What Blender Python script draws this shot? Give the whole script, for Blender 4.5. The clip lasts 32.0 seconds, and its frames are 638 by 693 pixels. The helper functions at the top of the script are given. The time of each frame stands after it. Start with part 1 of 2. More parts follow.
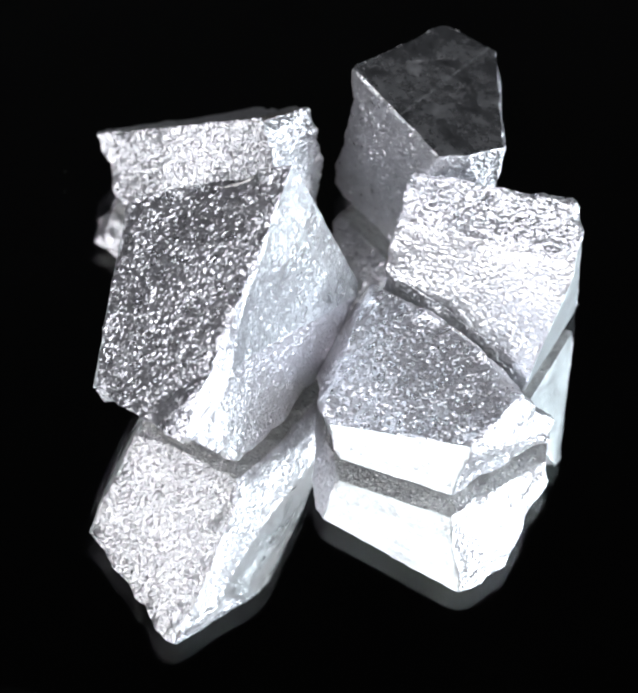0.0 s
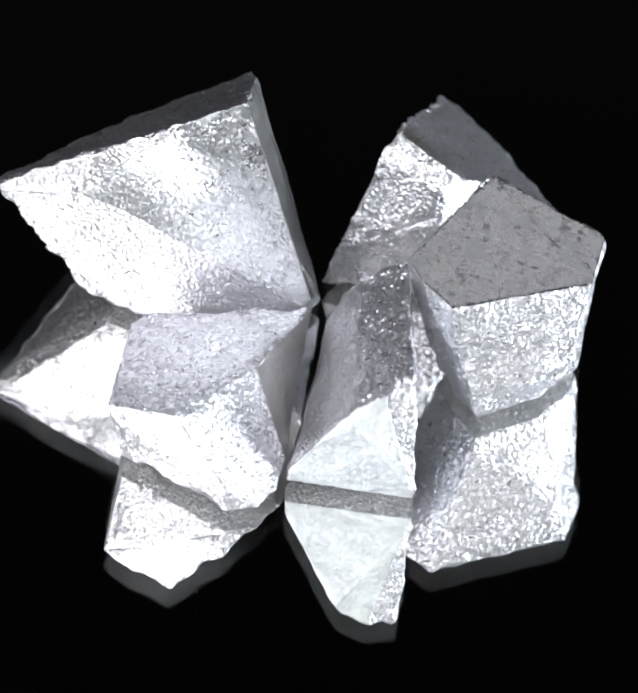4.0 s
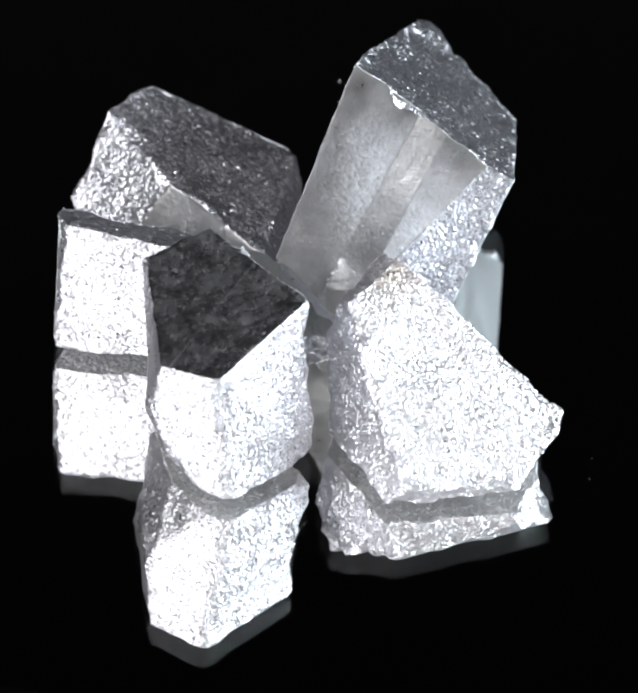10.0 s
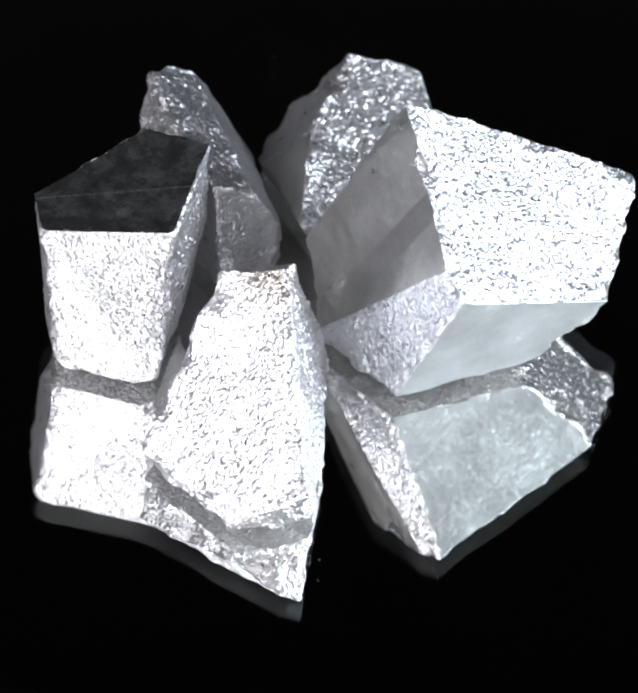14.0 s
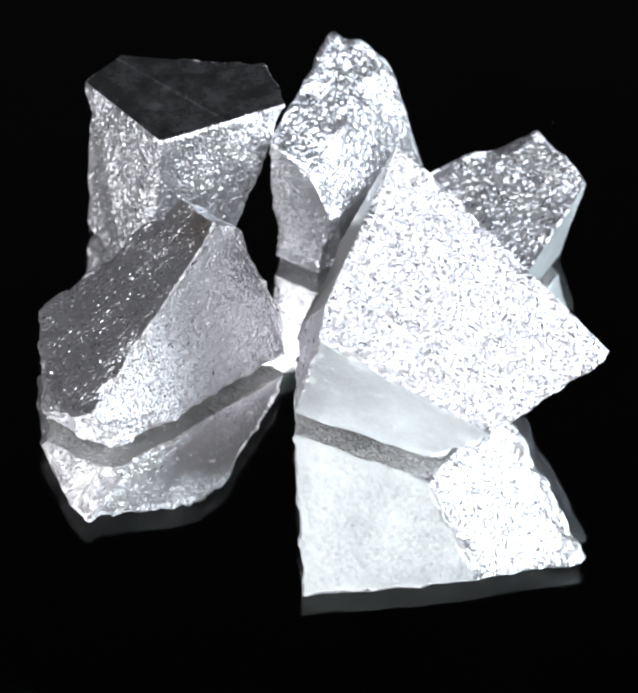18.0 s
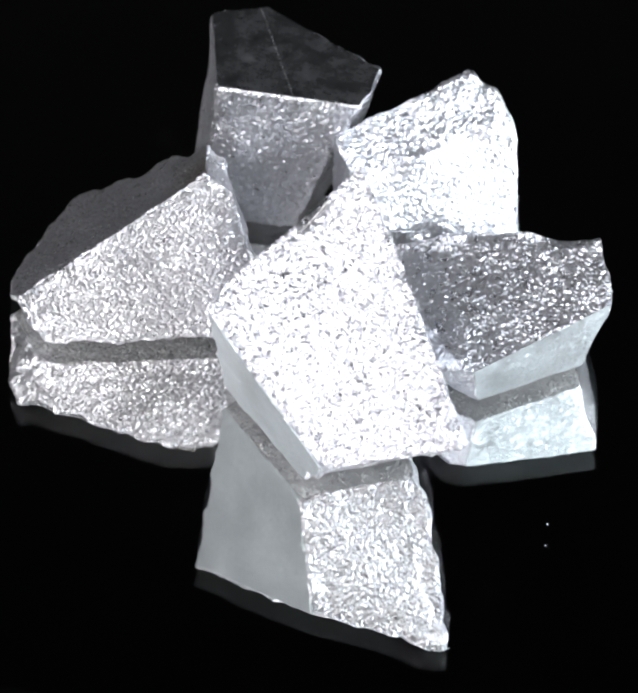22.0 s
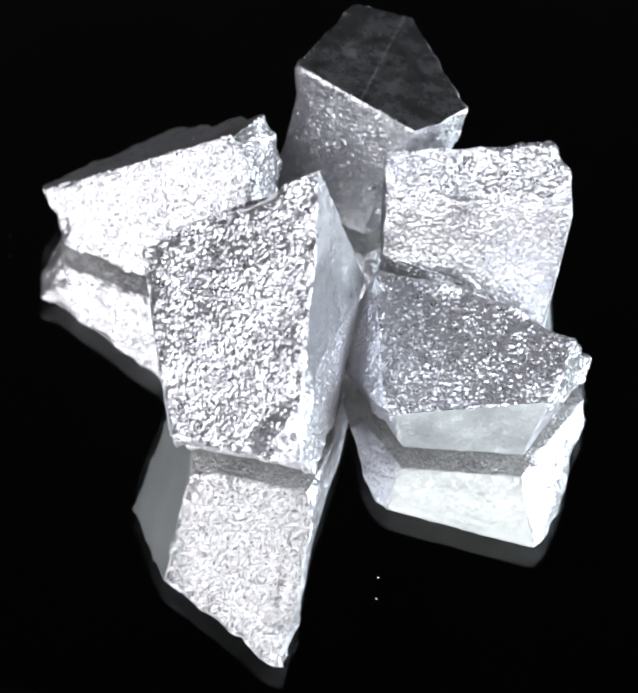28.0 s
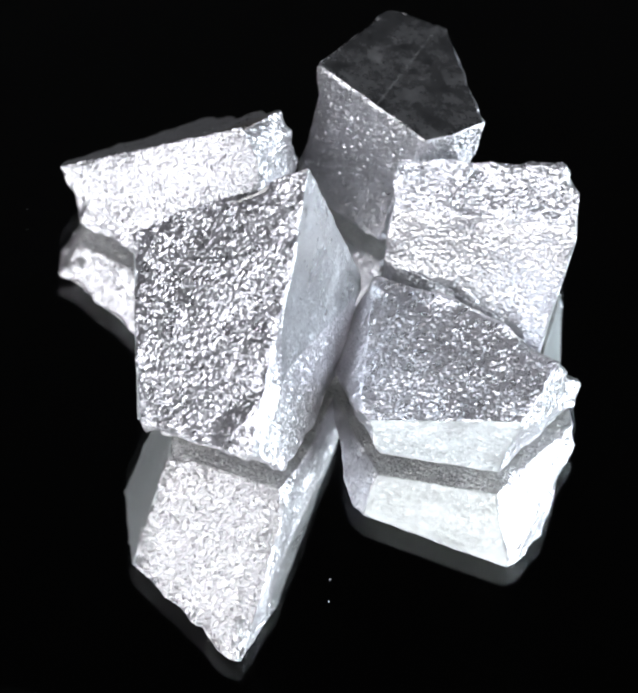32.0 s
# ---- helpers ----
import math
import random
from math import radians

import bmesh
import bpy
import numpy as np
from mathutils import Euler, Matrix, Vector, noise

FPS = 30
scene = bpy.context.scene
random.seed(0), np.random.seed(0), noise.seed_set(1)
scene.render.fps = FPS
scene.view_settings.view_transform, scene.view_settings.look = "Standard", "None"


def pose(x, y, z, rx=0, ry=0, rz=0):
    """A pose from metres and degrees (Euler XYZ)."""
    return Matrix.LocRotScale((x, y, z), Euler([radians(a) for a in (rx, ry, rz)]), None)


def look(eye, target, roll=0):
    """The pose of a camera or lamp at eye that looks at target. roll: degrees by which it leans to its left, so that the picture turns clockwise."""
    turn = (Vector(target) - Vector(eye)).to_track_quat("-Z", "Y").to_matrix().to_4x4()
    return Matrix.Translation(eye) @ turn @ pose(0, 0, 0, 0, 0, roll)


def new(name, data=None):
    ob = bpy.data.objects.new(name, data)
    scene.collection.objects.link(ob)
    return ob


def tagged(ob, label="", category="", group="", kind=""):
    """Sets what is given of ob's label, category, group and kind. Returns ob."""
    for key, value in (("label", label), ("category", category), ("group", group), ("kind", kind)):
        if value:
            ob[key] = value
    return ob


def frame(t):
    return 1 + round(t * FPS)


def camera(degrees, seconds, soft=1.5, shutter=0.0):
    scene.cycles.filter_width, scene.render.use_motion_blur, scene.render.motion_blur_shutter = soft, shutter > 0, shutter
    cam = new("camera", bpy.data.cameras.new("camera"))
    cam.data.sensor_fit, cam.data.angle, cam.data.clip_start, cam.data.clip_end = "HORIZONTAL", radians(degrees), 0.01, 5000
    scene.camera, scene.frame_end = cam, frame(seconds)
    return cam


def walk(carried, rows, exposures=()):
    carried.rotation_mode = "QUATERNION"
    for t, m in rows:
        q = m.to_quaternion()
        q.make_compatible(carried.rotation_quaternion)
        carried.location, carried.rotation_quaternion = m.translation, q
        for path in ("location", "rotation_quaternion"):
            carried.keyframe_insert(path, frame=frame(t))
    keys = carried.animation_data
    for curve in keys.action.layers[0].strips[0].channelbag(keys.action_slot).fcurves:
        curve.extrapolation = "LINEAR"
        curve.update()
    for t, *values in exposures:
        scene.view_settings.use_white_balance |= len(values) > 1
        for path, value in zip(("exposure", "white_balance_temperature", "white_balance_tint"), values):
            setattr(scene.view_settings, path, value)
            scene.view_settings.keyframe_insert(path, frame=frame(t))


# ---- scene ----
from mathutils import kdtree

cam = camera(5.716, 32.0, soft=2.7)
STAND = pose(0, -0.68268, 0.68299, 44.697, -2.592, 2.540)
cam.data.dof.use_dof, cam.data.dof.focus_distance, cam.data.dof.aperture_fstop = True, 0.945, 32.0
walk(cam, [(0.0, STAND), (32.0, STAND)])

# The turntable's turn about the upright axis through the origin: seconds, degrees.
TURN = [(0, 3.4), (0.5, -5.7), (1, -14.9), (1.5, -24.0), (2, -33.2), (2.5, -42.4), (3, -51.8), (3.5, -61.1),
        (5.5, -97.6), (6, -106.4), (7, -123.7), (8, -140.3), (9, -156.1), (10, -171.4), (11, -186.2), (12, -200.6),
        (13, -214.4), (14, -227.2), (14.5, -233.3), (16.5, -256.7), (17, -262.3), (18, -272.9), (19, -282.6),
        (20, -291.6), (21, -299.9), (22, -307.2), (23, -313.7), (24, -319.6), (25, -324.9), (25.5, -327.2),
        (27.5, -335.5), (28, -337.2), (29, -340.0), (30, -342.2), (31, -343.8), (31.5, -344.3), (32, -344.7)]

# ---- light: a dark studio with softboxes ----
world = bpy.data.worlds.new("studio_dark")
scene.world = world
world.use_nodes = True
world.node_tree.nodes["Background"].inputs[0].default_value = (0.6, 0.65, 0.7, 1)
world.node_tree.nodes["Background"].inputs[1].default_value = 0.004
scene.view_settings.exposure = 0.03


def softbox(name, eye, target, w, h, watts, colour, roll=0):
    d = bpy.data.lights.new(name, "AREA")
    d.shape, d.size, d.size_y, d.energy, d.color = "RECTANGLE", w, h, watts, colour
    ob = new(name, d)
    ob.matrix_world = look(eye, target, roll)
    return ob


def around(az, el, dist):
    return (dist * math.cos(radians(az)) * math.cos(radians(el)), dist * math.sin(radians(az)) * math.cos(radians(el)), dist * math.sin(radians(el)))


softbox("high_softbox", around(-132, 47, 0.8), (0, 0, 0.01), 0.54, 0.36, 5.3, (0.93, 0.945, 1.0))
softbox("low_softbox", around(-137, 12, 0.8), (0, 0, 0.01), 0.42, 0.15, 1.5, (0.95, 0.965, 1.0))
softbox("side_softbox", around(-7, 23, 0.7), (0, 0, 0.01), 0.36, 0.52, 7.8, (0.83, 0.92, 1.0))
softbox("front_softbox", around(-84, 36, 0.95), (0, 0, 0.01), 0.46, 0.24, 2.2, (1.0, 0.985, 0.97))
softbox("overhead_panel", around(80, 60, 1.0), (0, 0, 0.02), 0.46, 0.24, 0.45, (0.97, 0.97, 1.0))


# ---- materials ----
def material(name):
    m = bpy.data.materials.new(name)
    m.use_nodes = True
    nt = m.node_tree
    return m, nt, nt.nodes["Principled BSDF"]


def link(nt, a, b):
    nt.links.new(a, b)


def node(nt, kind, **inputs):
    n = nt.nodes.new(kind)
    for k, v in inputs.items():
        n.inputs[k.replace("_", " ")].default_value = v
    return n


def metal(name, base, rough, cell, tilt, pebble, wave, wave_size, stain=0.25, lustre=0.95, stain_size=0.007):
    """Bare crystalline metal: rounded grains of the given size that lean at random, over a slow wave."""
    m, nt, bsdf = material(name)
    bsdf.inputs["Metallic"].default_value = lustre
    tc = nt.nodes.new("ShaderNodeTexCoord")
    warp = node(nt, "ShaderNodeTexNoise", Scale=0.4 / cell, Detail=3.0)
    link(nt, tc.outputs["Object"], warp.inputs["Vector"])
    mixw = nt.nodes.new("ShaderNodeVectorMath")
    mixw.operation = "MULTIPLY_ADD"
    mixw.inputs[1].default_value = (cell * 1.1,) * 3
    link(nt, warp.outputs["Color"], mixw.inputs[0])
    link(nt, tc.outputs["Object"], mixw.inputs[2])
    vor = node(nt, "ShaderNodeTexVoronoi", Scale=1.0 / cell)
    link(nt, mixw.outputs[0], vor.inputs["Vector"])
    sub = nt.nodes.new("ShaderNodeVectorMath")
    sub.operation = "SUBTRACT"
    sub.inputs[1].default_value = (0.5, 0.5, 0.5)
    link(nt, vor.outputs["Color"], sub.inputs[0])
    scl = nt.nodes.new("ShaderNodeVectorMath")
    scl.operation = "SCALE"
    lean = nt.nodes.new("ShaderNodeVectorMath")
    lean.operation = "DOT_PRODUCT"
    link(nt, sub.outputs[0], lean.inputs[0])
    link(nt, sub.outputs[0], lean.inputs[1])
    more = nt.nodes.new("ShaderNodeMath")
    more.operation = "MULTIPLY_ADD"
    more.inputs[1].default_value, more.inputs[2].default_value = tilt * 2.5, tilt * 0.6
    link(nt, lean.outputs["Value"], more.inputs[0])
    link(nt, more.outputs[0], scl.inputs["Scale"])
    link(nt, sub.outputs[0], scl.inputs[0])
    slow = node(nt, "ShaderNodeTexNoise", Scale=1.0 / wave_size, Detail=4.0, Roughness=0.6)
    link(nt, tc.outputs["Object"], slow.inputs["Vector"])
    bump = node(nt, "ShaderNodeBump", Strength=1.0, Distance=wave)
    link(nt, slow.outputs["Fac"], bump.inputs["Height"])
    square = nt.nodes.new("ShaderNodeMath")
    square.operation = "POWER"
    square.inputs[1].default_value = 2.0
    link(nt, vor.outputs["Distance"], square.inputs[0])
    lump = node(nt, "ShaderNodeBump", Strength=1.0, Distance=pebble)
    lump.invert = True
    link(nt, square.outputs[0], lump.inputs["Height"])
    link(nt, bump.outputs[0], lump.inputs["Normal"])
    add = nt.nodes.new("ShaderNodeVectorMath")
    add.operation = "ADD"
    link(nt, lump.outputs[0], add.inputs[0])
    link(nt, scl.outputs[0], add.inputs[1])
    norm = nt.nodes.new("ShaderNodeVectorMath")
    norm.operation = "NORMALIZE"
    link(nt, add.outputs[0], norm.inputs[0])
    link(nt, norm.outputs[0], bsdf.inputs["Normal"])
    big = node(nt, "ShaderNodeTexNoise", Scale=1.0 / stain_size, Detail=7.0, Roughness=0.72)
    link(nt, tc.outputs["Object"], big.inputs["Vector"])
    ramp = nt.nodes.new("ShaderNodeValToRGB")
    ramp.color_ramp.elements[0].position, ramp.color_ramp.elements[1].position = 0.35, 0.7
    lo = tuple(c * (1 - stain) for c in base)
    ramp.color_ramp.elements[0].color, ramp.color_ramp.elements[1].color = (*lo, 1), (*base, 1)
    link(nt, big.outputs["Fac"], ramp.inputs["Fac"])
    link(nt, ramp.outputs["Color"], bsdf.inputs["Base Color"])
    mr = nt.nodes.new("ShaderNodeMapRange")
    mr.inputs["From Min"].default_value, mr.inputs["From Max"].default_value = 0.3, 0.7
    mr.inputs["To Min"].default_value, mr.inputs["To Max"].default_value = rough * (1 - stain), rough * (1 + stain)
    link(nt, big.outputs["Fac"], mr.inputs["Value"])
    link(nt, mr.outputs["Result"], bsdf.inputs["Roughness"])
    return m


GRAIN = metal("granular_fracture", (0.75, 0.745, 0.78), 0.30, 0.00042, 0.38, 0.00001, 0.00016, 0.0007, 0.15, 0.90, 0.0022)
FINE = metal("fine_fracture", (0.74, 0.735, 0.77), 0.31, 0.00038, 0.28, 0.00001, 0.00010, 0.0006, 0.12, 0.90, 0.0022)
SPECK = metal("speckled_fracture", (0.75, 0.745, 0.79), 0.29, 0.00044, 0.38, 0.00001, 0.00022, 0.0008, 0.15, 0.93, 0.0022)
CLEAN = metal("cleaved_face", (0.66, 0.705, 0.725), 0.38, 0.0005, 0.10, 0.00001, 0.00004, 0.0014, 0.24, 0.62)
TARNISH = metal("tarnished_mirror_face", (0.52, 0.52, 0.54), 0.26, 0.0008, 0.06, 0.00001, 0.00004, 0.002, 0.48, 0.96, 0.004)


def scratch(m, direction, offset, half):
    """A pale straight scratch across a face, along the given direction in the thing's own plan."""
    nt = m.node_tree
    bsdf = nt.nodes["Principled BSDF"]
    tc = nt.nodes.new("ShaderNodeTexCoord")
    dot = nt.nodes.new("ShaderNodeVectorMath")
    dot.operation = "DOT_PRODUCT"
    a = radians(direction + 90)
    dot.inputs[1].default_value = (math.cos(a), math.sin(a), 0)
    link(nt, tc.outputs["Object"], dot.inputs[0])
    away = nt.nodes.new("ShaderNodeMath")
    away.operation = "SUBTRACT"
    away.inputs[1].default_value = offset
    link(nt, dot.outputs["Value"], away.inputs[0])
    width = nt.nodes.new("ShaderNodeMath")
    width.operation = "COMPARE"
    width.inputs[1].default_value, width.inputs[2].default_value = 0.0, half
    link(nt, away.outputs[0], width.inputs[0])
    ragged = node(nt, "ShaderNodeTexNoise", Scale=700.0, Detail=3.0)
    link(nt, tc.outputs["Object"], ragged.inputs["Vector"])
    amount = nt.nodes.new("ShaderNodeMath")
    amount.operation = "MULTIPLY"
    link(nt, width.outputs[0], amount.inputs[0])
    link(nt, ragged.outputs["Fac"], amount.inputs[1])
    mix = nt.nodes.new("ShaderNodeMix")
    mix.data_type = "RGBA"
    old = bsdf.inputs["Base Color"].links[0].from_socket
    link(nt, amount.outputs[0], mix.inputs["Factor"])
    link(nt, old, mix.inputs[6])
    mix.inputs[7].default_value = (0.62, 0.62, 0.62, 1)
    link(nt, mix.outputs[2], bsdf.inputs["Base Color"])
    shine = nt.nodes.new("ShaderNodeMath")
    shine.operation = "MULTIPLY_ADD"
    shine.inputs[1].default_value, shine.inputs[2].default_value = -0.4, 0.96
    link(nt, amount.outputs[0], shine.inputs[0])
    link(nt, shine.outputs[0], bsdf.inputs["Metallic"])


def smudge(m, centre, reach, colour):
    """A brownish stain round one spot, with a ragged edge."""
    nt = m.node_tree
    bsdf = nt.nodes["Principled BSDF"]
    tc = nt.nodes.new("ShaderNodeTexCoord")
    far = nt.nodes.new("ShaderNodeVectorMath")
    far.operation = "DISTANCE"
    far.inputs[1].default_value = centre
    link(nt, tc.outputs["Object"], far.inputs[0])
    ragged = node(nt, "ShaderNodeTexNoise", Scale=420.0, Detail=5.0, Roughness=0.7)
    link(nt, tc.outputs["Object"], ragged.inputs["Vector"])
    edge = nt.nodes.new("ShaderNodeMath")
    edge.operation = "MULTIPLY_ADD"
    edge.inputs[1].default_value = reach * 1.3
    link(nt, ragged.outputs["Fac"], edge.inputs[0])
    link(nt, far.outputs["Value"], edge.inputs[2])
    fade = nt.nodes.new("ShaderNodeMapRange")
    fade.inputs["From Min"].default_value, fade.inputs["From Max"].default_value = reach * 1.1, reach * 1.9
    fade.inputs["To Min"].default_value, fade.inputs["To Max"].default_value = 1.0, 0.0
    link(nt, edge.outputs[0], fade.inputs["Value"])
    mix = nt.nodes.new("ShaderNodeMix")
    mix.data_type = "RGBA"
    old = bsdf.inputs["Base Color"].links[0].from_socket
    link(nt, fade.outputs["Result"], mix.inputs["Factor"])
    link(nt, old, mix.inputs[6])
    mix.inputs[7].default_value = (*colour, 1)
    link(nt, mix.outputs[2], bsdf.inputs["Base Color"])


scratch(TARNISH, 52.1, -0.0009, 0.00005)
STAINED = metal("stained_fracture", (0.75, 0.745, 0.775), 0.29, 0.00036, 0.26, 0.00001, 0.00010, 0.0006, 0.12, 0.90, 0.0022)
smudge(STAINED, (0.0080, -0.0090, 0.0126), 0.0072, (0.46, 0.415, 0.38))
DULL = metal("dull_cleaved_face", (0.60, 0.595, 0.585), 0.36, 0.0005, 0.07, 0.00002, 0.00004, 0.003, 0.3, 0.88)
SATIN = metal("satin_cleaved_face", (0.67, 0.69, 0.71), 0.30, 0.00034, 0.20, 0.00001, 0.00008, 0.0008, 0.2, 0.93)
CRUST = metal("dull_underside", (0.58, 0.58, 0.59), 0.45, 0.00036, 0.45, 0.00001, 0.00020, 0.0008, 0.3, 0.6)
KINDS = [GRAIN, FINE, CLEAN, TARNISH, STAINED, DULL, SPECK, SATIN, CRUST]

m, nt, bsdf = material("clear_glass")
bsdf.inputs["Base Color"].default_value = (0.985, 0.985, 0.98, 1)
bsdf.inputs["Roughness"].default_value = 0.0
bsdf.inputs["IOR"].default_value = 1.5
bsdf.inputs["Transmission Weight"].default_value = 1.0
GLASS = m
m, nt, bsdf = material("silver_backing")
bsdf.inputs["Base Color"].default_value = (0.885, 0.885, 0.875, 1)
bsdf.inputs["Metallic"].default_value = 1.0
bsdf.inputs["Roughness"].default_value = 0.0
SILVER = m
m, nt, bsdf = material("black_cloth")
bsdf.inputs["Roughness"].default_value = 0.9
bsdf.inputs["Specular IOR Level"].default_value = 0.1
weave = node(nt, "ShaderNodeTexNoise", Scale=60.0, Detail=6.0)
tone = nt.nodes.new("ShaderNodeValToRGB")
tone.color_ramp.elements[0].color, tone.color_ramp.elements[1].color = (0.028, 0.028, 0.028, 1), (0.050, 0.050, 0.052, 1)
link(nt, weave.outputs["Fac"], tone.inputs["Fac"])
link(nt, tone.outputs["Color"], bsdf.inputs["Base Color"])
BLACK = m


def part(name, bm, mat, parent=None, label=""):
    me = bpy.data.meshes.new(name)
    bm.to_mesh(me)
    bm.free()
    for one in (mat if isinstance(mat, list) else [mat]):
        me.materials.append(one)
    ob = new(name, me)
    if parent:
        ob.parent = parent
    if label:
        ob["label"] = label
    return ob


# ---- setting ----
def room():
    bm = bmesh.new()
    bmesh.ops.create_cube(bm, size=1.0, matrix=Matrix.Diagonal((4.0, 4.0, 0.04, 1)))
    ob = part("floor", bm, BLACK)
    ob.location = (0, 0, -0.12)
    tagged(ob, "table covered with matt black cloth", "floor", kind="structure")
    for i, (x, y, w, d) in enumerate(((0, 2.02, 4.0, 0.04), (0, -2.02, 4.0, 0.04), (2.02, 0, 0.04, 4.08), (-2.02, 0, 0.04, 4.08))):
        bm = bmesh.new()
        bmesh.ops.create_cube(bm, size=1.0, matrix=Matrix.Diagonal((w, d, 2.6, 1)))
        ob = part(("wall_north", "wall_south", "wall_east", "wall_west")[i], bm, BLACK)
        ob.location = (x, y, 1.2)
        tagged(ob, "studio wall hung with black cloth", "wall", kind="structure")
    bm = bmesh.new()
    bmesh.ops.create_cube(bm, size=1.0, matrix=Matrix.Diagonal((4.08, 4.08, 0.04, 1)))
    ob = part("ceiling", bm, BLACK)
    ob.location = (0, 0, 2.52)
    tagged(ob, "black studio ceiling", "ceiling", kind="structure")


room()


def disc(radius, z0, z1, bevel=0.0):
    bm = bmesh.new()
    bmesh.ops.create_cone(bm, cap_ends=True, segments=128, radius1=radius, radius2=radius, depth=z1 - z0,
                          matrix=Matrix.Translation((0, 0, (z0 + z1) / 2)))
    return bm


GLASS_DEPTH = 0.0040
turntable = tagged(new("mirror_turntable"), "round thick glass mirror turning slowly under the metal pieces", "turntable")
glass = part("glass_plate", disc(0.15, -GLASS_DEPTH - 0.0003, 0.0), GLASS, turntable, "clear polished glass plate")
glass.visible_shadow = False
bm = bmesh.new()
bmesh.ops.create_circle(bm, cap_ends=True, segments=128, radius=0.1498, matrix=Matrix.Translation((0, 0, -GLASS_DEPTH)))
part("silver_layer", bm, SILVER, turntable, "silvered back of the mirror")
part("base", disc(0.14, -0.03, -GLASS_DEPTH - 0.0005), BLACK, turntable, "black round base")
part("spindle", disc(0.05, -0.10, -0.03), BLACK, turntable, "black spindle below the base")
for o in turntable.children:
    for p in o.data.polygons:
        p.use_smooth = False


# ---- the pieces of metal ----
def cleave(name, centre, facets, label, seed, dents=(), crumble=1.0, size=0.00034):
    """A chunk broken along flat facets: each is (azimuth, slope, distance from the centre in mm, kind of surface).
    Edges crumble by the factor crumble. A dent is (start, end, half width, depth, push): a hollow along a line, pressed in the direction push; all in mm."""
    bm = bmesh.new()
    bmesh.ops.create_cube(bm, size=0.12)
    for az, el, dist, kind in facets:
        n = Vector((math.cos(radians(az)) * math.cos(radians(el)), math.sin(radians(az)) * math.cos(radians(el)), math.sin(radians(el))))
        cut = bmesh.ops.bisect_plane(bm, geom=bm.verts[:] + bm.edges[:] + bm.faces[:], dist=1e-7, plane_co=n * dist * 0.001,
                                     plane_no=n, clear_outer=True)
        edges = [e for e in cut["geom_cut"] if isinstance(e, bmesh.types.BMEdge)]
        if len(edges) > 2:
            made = bmesh.ops.contextual_create(bm, geom=edges)
            for f in made["faces"]:
                f.material_index = kind
    bmesh.ops.remove_doubles(bm, verts=bm.verts, dist=0.00008)
    bmesh.ops.dissolve_degenerate(bm, dist=0.00005, edges=bm.edges)
    bmesh.ops.triangulate(bm, faces=bm.faces[:])
    for step in range(8):
        long = [e for e in bm.edges if e.calc_length() > size * 1.5]
        if not long:
            break
        bmesh.ops.subdivide_edges(bm, edges=long, cuts=1)
        bmesh.ops.triangulate(bm, faces=[f for f in bm.faces if len(f.verts) > 3])
    bmesh.ops.recalc_face_normals(bm, faces=bm.faces)
    bm.normal_update()
    # edges between facets crumble a little
    sharp = set()
    for e in bm.edges:
        if len(e.link_faces) == 2 and e.calc_face_angle(0) > 0.3:
            sharp.update(e.verts)
            e.smooth = False
    tree = kdtree.KDTree(len(sharp))
    for i, v in enumerate(sharp):
        tree.insert(v.co, i)
    tree.balance()
    off = Vector((seed * 3.1, seed * 1.7, seed * 0.9))
    low = -centre[2] * 0.001
    moves = []
    for v in bm.verts:
        a = sum(AMP[f.material_index] for f in v.link_faces) / max(1, len(v.link_faces))
        swell = sum(SWELL[f.material_index] for f in v.link_faces) / max(1, len(v.link_faces))
        big = swell * (noise.noise(v.co * 100 + off) + 0.25 * noise.noise(v.co * 240 - off))
        lump = noise.noise(v.co * 330 + off) * a * 0.25
        fine = noise.noise(v.co * 1300 + off) * a * 0.22
        d = v.normal * (big + lump + fine)
        rim = max(0.0, 1.0 - tree.find(v.co)[2] / 0.0024)
        d += v.normal * rim * a * crumble * (2.0 * noise.noise(v.co * 230 - off) + 0.5 * noise.noise(v.co * 560 + off)
                                         + 0.9 * (0.42 - noise.noise(v.co * 380 + off, noise_basis='VORONOI_F1')) - 0.4)
        d -= v.normal * rim * rim * a * crumble * 6.0 * max(0.0, noise.noise(v.co * 190 + off * 2) - 0.12)
        if v in sharp:
            d -= v.normal * 0.00010
        for p, q, wide, deep, push in dents:
            p, q, push = Vector(p) * 0.001, Vector(q) * 0.001, Vector(push).normalized()
            if v.normal.dot(push) > -0.35:
                continue
            along = max(0.0, min(1.0, (v.co - p).dot(q - p) / max(1e-9, (q - p).length_squared)))
            gap = v.co - p - (q - p) * along
            gap -= push * gap.dot(push)
            side = wide[0] if gap.dot(push.cross(q - p)) > 0 else wide[1]
            gap = gap.length / (side * 0.001)
            if gap < 1:
                d += push * deep * 0.001 * ((1 - gap) if wide[0] != wide[1] else (1 - gap * gap) ** 2)
        moves.append(d)
    for v, d in zip(bm.verts, moves):
        v.co += d
        v.co.z = max(v.co.z, low)
    bm.normal_update()
    for f in bm.faces:
        f.smooth = True
    weights = [min(1.0, sum(AMP[f.material_index] for f in v.link_faces) / max(1, len(v.link_faces)) / AMP[0]) for v in bm.verts]
    ob = part(name, bm, KINDS)
    rough = ob.vertex_groups.new(name="grain")
    for step in range(1, 11):
        rough.add([i for i, w in enumerate(weights) if math.ceil(w * 10) == step], step / 10, "REPLACE")
    finer = ob.modifiers.new("finer", "SUBSURF")
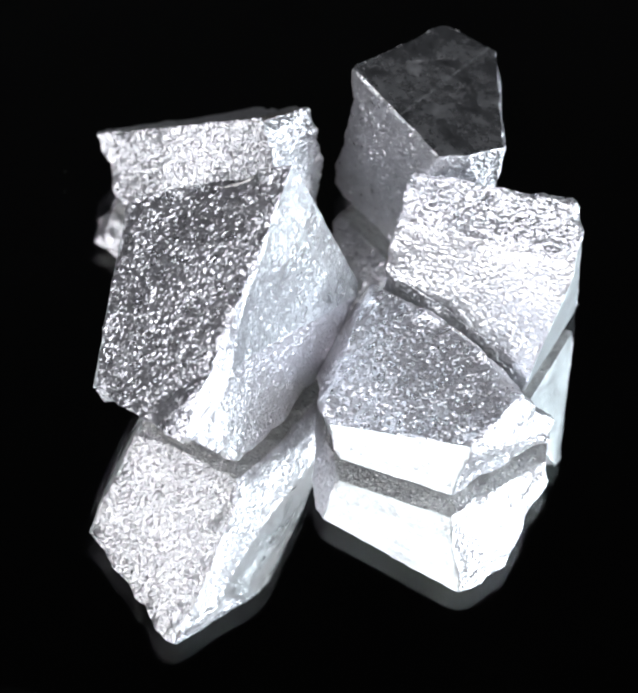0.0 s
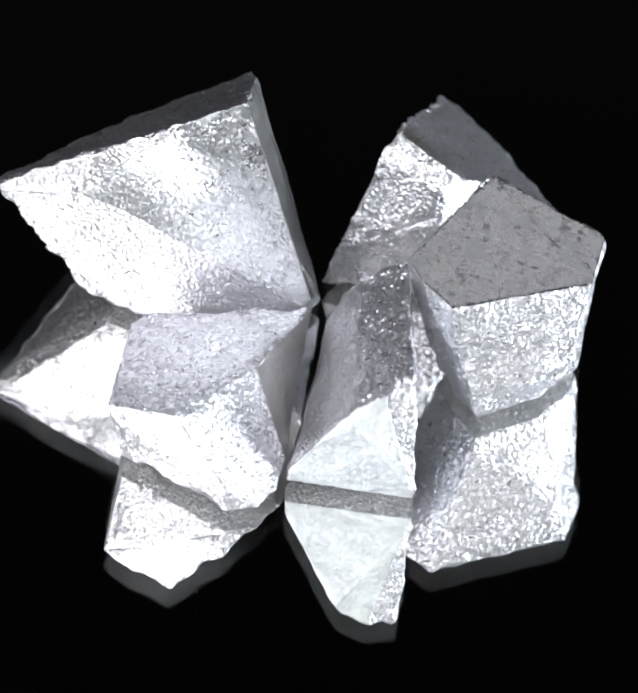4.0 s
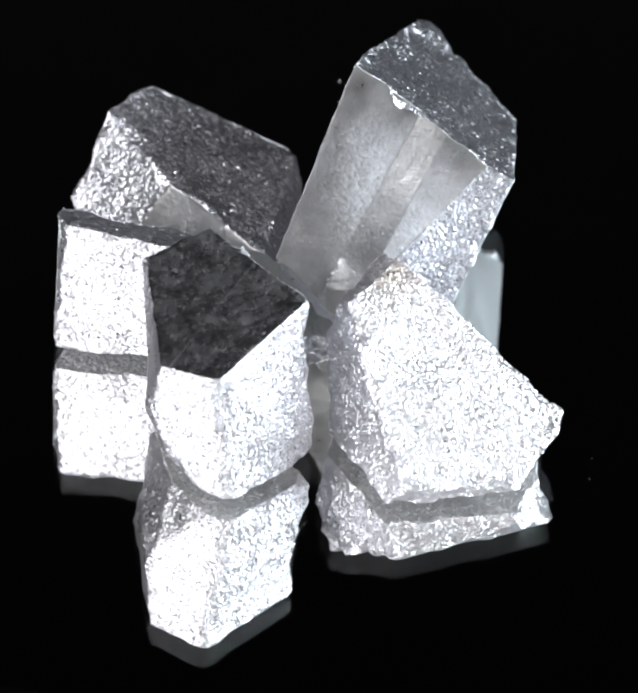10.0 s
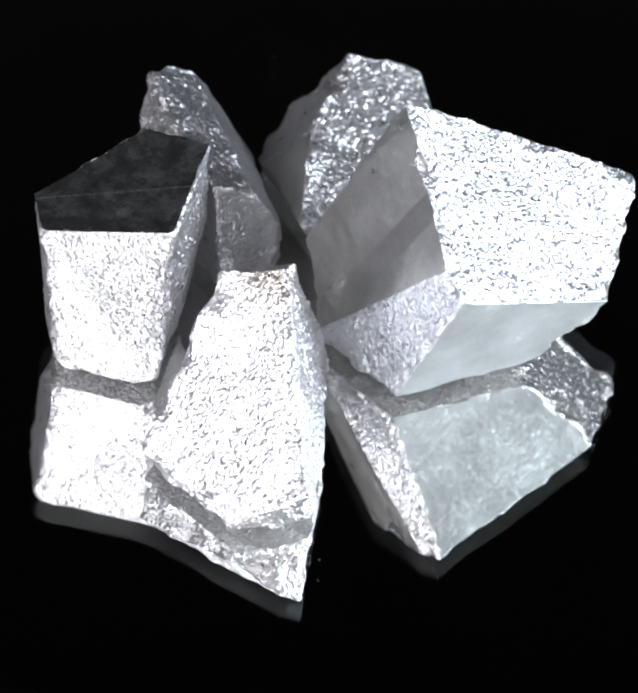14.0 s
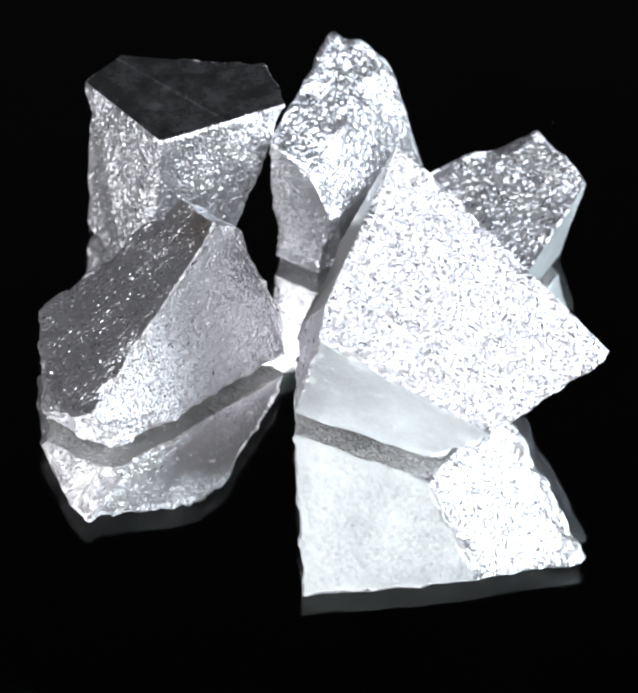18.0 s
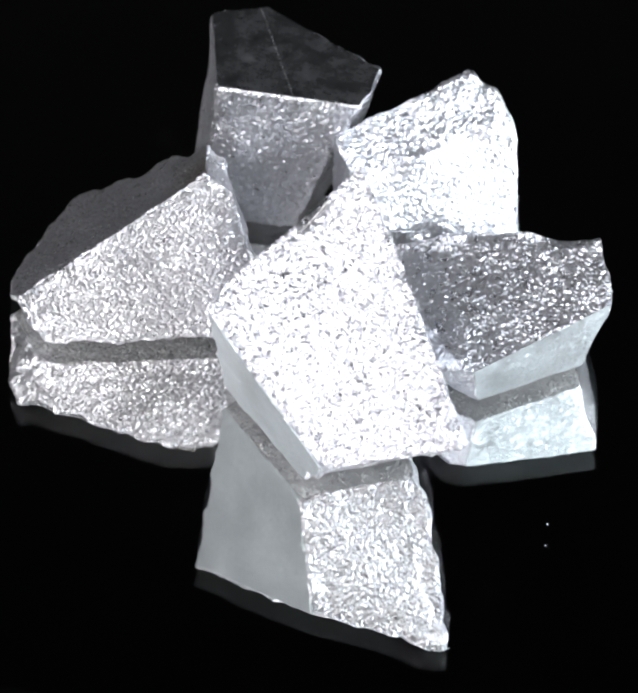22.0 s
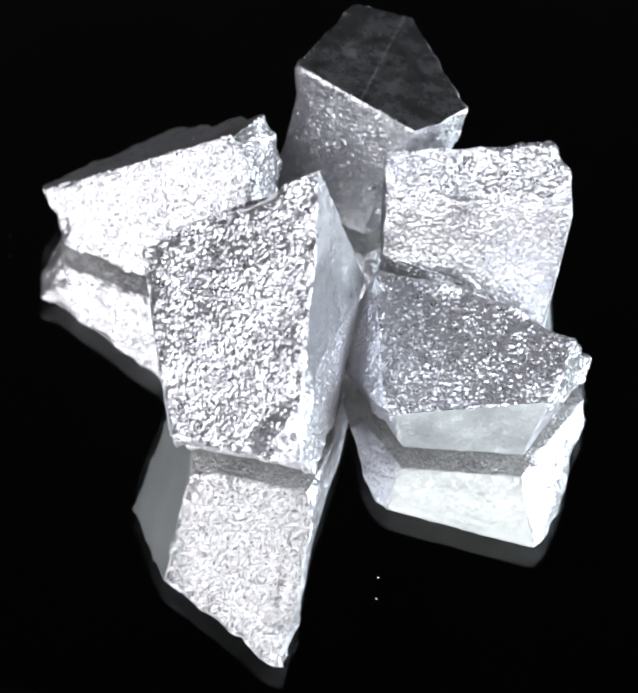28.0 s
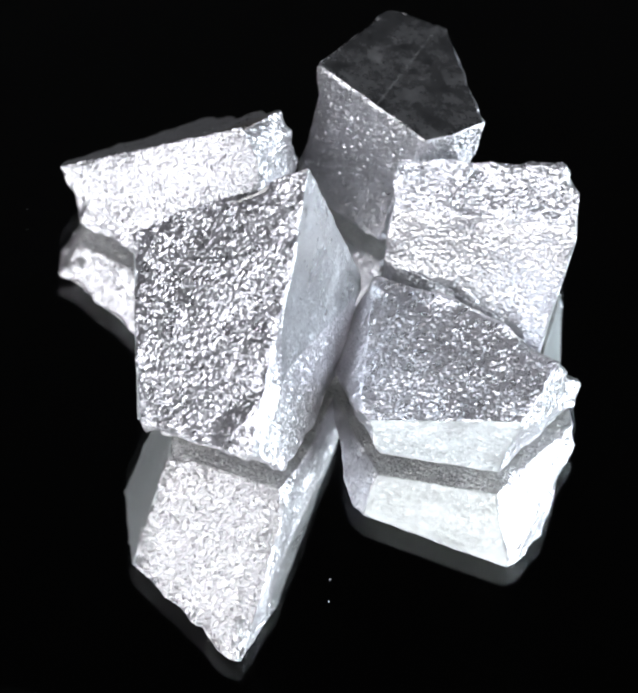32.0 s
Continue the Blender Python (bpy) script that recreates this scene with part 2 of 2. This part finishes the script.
    finer.subdivision_type, finer.levels, finer.render_levels = "SIMPLE", 1, 1
    grains = ob.modifiers.new("grains", "DISPLACE")
    grains.texture, grains.vertex_group, grains.texture_coords = GRAINS, "grain", "LOCAL"
    grains.strength, grains.mid_level = -0.00027, 0.3
    tagged(ob, label, "metal chunk", "metal chunks on the mirror")
    ob["at"] = [c * 0.001 for c in centre]
    return ob


GRAINS = bpy.data.textures.new("grains", "VORONOI")
GRAINS.noise_scale, GRAINS.distance_metric = 0.00048, "DISTANCE_SQUARED"
AMP = (0.00030, 0.00018, 0.00003, 0.00002, 0.00018, 0.00003, 0.00026, 0.00004, 0.00020)
SWELL = (0.0007, 0.0006, 0.00020, 0.00008, 0.0006, 0.00025, 0.0006, 0.0003, 0.0)
CHUNKS = []
CHUNKS.append(cleave("metal_chunk", (15.7, 22.1, 14.4), [
    (-144, 7, 8.7, 0), (132, 7, 10.8, 0), (-79, -16, 10.4, 0), (-5, -3, 11.8, 0), (8, 81, 13.0, 3), (122, 1, 11.5, 0),
    (-155, 3, 9.1, 0), (0, -90, 14.4, 8), (-64, -11, 12.1, 0), (0, 7, 12.8, 0), (61, -5, 14.2, 0), (9, -18, 13.3, 0),
    (174, 5, 11.7, 0), (90, -3, 14.6, 0), (35, -23, 15.2, 0), (155, -33, 18.0, 0), (-144, -8, 7.9, 0)],
    "blocky silver metal chunk with a dark mirror-smooth top", 1, crumble=0.7))
CHUNKS.append(cleave("metal_chunk", (-13.1, -20.5, 20.5), [
    (-161, 48, 9.6, 6), (-28, 11, 6.6, 7), (-38, 20, 8.4, 1), (-32, 0, 7.15, 1), (80, 17, 17.2, 5), (162, -17, 18.5, 2),
    (0, -90, 20.5, 8), (-125, -42, 18.6, 0), (93, 7, 19.3, 0), (-40, -32, 16.6, 1), (39, -24, 27.7, 0), (-95, -38, 19.8, 0)],
    "tall leaning silver metal chunk with a speckled slab face", 2,
    dents=[((-1.6, 13.4, 14.2), (9.8, 20.9, -8.6), (10, 5), 1.4, (-0.2, -0.93, -0.3)), ((2, -5.5, 3.3), (4, 1, 0), (14, 14), 1.5, (-0.75, 0.6, -0.2)), ((-6, -21, 5), (-10, -20.5, 2), (5, 5), -1.1, (0.63, 0.22, -0.74))], crumble=1.8))
CHUNKS.append(cleave("metal_chunk", (-14.7, 23, 12.1), [
    (0, -90, 12.1, 8), (104, 48, 5.5, 4), (-133, 14, 6.3, 0), (-22, -7, 15.3, 0), (27, 8, 12.2, 0), (-38, 17, 16, 0),
    (-136, 0, 8.9, 0), (109, 22, 12.9, 1), (92, -30, 19, 0), (153, -22, 20.2, 0), (175, -14, 18.9, 0), (-168, -14, 16.9, 0),
    (-28, 45, 17.2, 0)],
    "wedge-shaped silver metal chunk with a bright sloping face", 3, crumble=1.5))
CHUNKS.append(cleave("metal_chunk", (17.9, -21.4, 8), [
    (0, -90, 8, 8), (-170, 73, 5.2, 6), (76, -28, 11.7, 5), (50, 30, 8.4, 5), (34, 33, 8.1, 0), (168, 30, 13.5, 1),
    (-51, -15, 14.2, 1), (-113, -8, 13.7, 2), (-41, 0, 14.5, 1), (-170, -16, 17.3, 1), (-5, 0, 16.6, 0)],
    "low silver metal chunk with a granular top", 4, crumble=1.3))
CHUNKS.append(cleave("metal_chunk", (25.4, -2.5, 11.9), [
    (73, 4, 8.8, 0), (-150, -5, 12.6, 0), (0, -90, 11.9, 8), (-110, 28, 3.5, 1), (84, -5, 9.4, 0), (-26, -9, 12.1, 2),
    (-117, 10, 5.5, 1), (158, 0, 15.1, 1), (-112, 63, 6.8, 6), (14, 5, 14.1, 0), (-13, -1, 13, 2)],
    "small silver metal chunk with a sharp ridge", 5, crumble=1.3))


def crumb(x, y, size, seed):
    """A tiny splinter of the metal lying on the glass."""
    bm = bmesh.new()
    bmesh.ops.create_icosphere(bm, subdivisions=2, radius=size * 0.0005)
    off = Vector((seed, seed * 2.3, 0))
    for v in bm.verts:
        v.co *= 0.75 + 0.5 * noise.noise(v.co * 2500 / size + off)
        v.co.z *= 0.7
    low = min(v.co.z for v in bm.verts)
    for v in bm.verts:
        v.co.z -= low
    ob = part("metal_crumb", bm, FINE)
    tagged(ob, "tiny silver metal crumb lying on the mirror", "metal crumb", "metal crumbs on the mirror")
    ob["at"] = [x * 0.001, y * 0.001, 0.0]
    return ob


CRUMBS = [crumb(-9.5, -52.4, 0.36, 1), crumb(-38.1, 31.3, 0.22, 3), crumb(48.6, -32.8, 0.22, 4)]


# ---- motion of what turns ----
def motions():
    for thing, at in [(turntable, (0, 0, 0))] + [(c, c["at"]) for c in CHUNKS + CRUMBS]:
        walk(thing, [(t, pose(0, 0, 0, 0, 0, a) @ Matrix.Translation(at)) for t, a in TURN])
    for c in CHUNKS + CRUMBS:
        del c["at"]


motions()
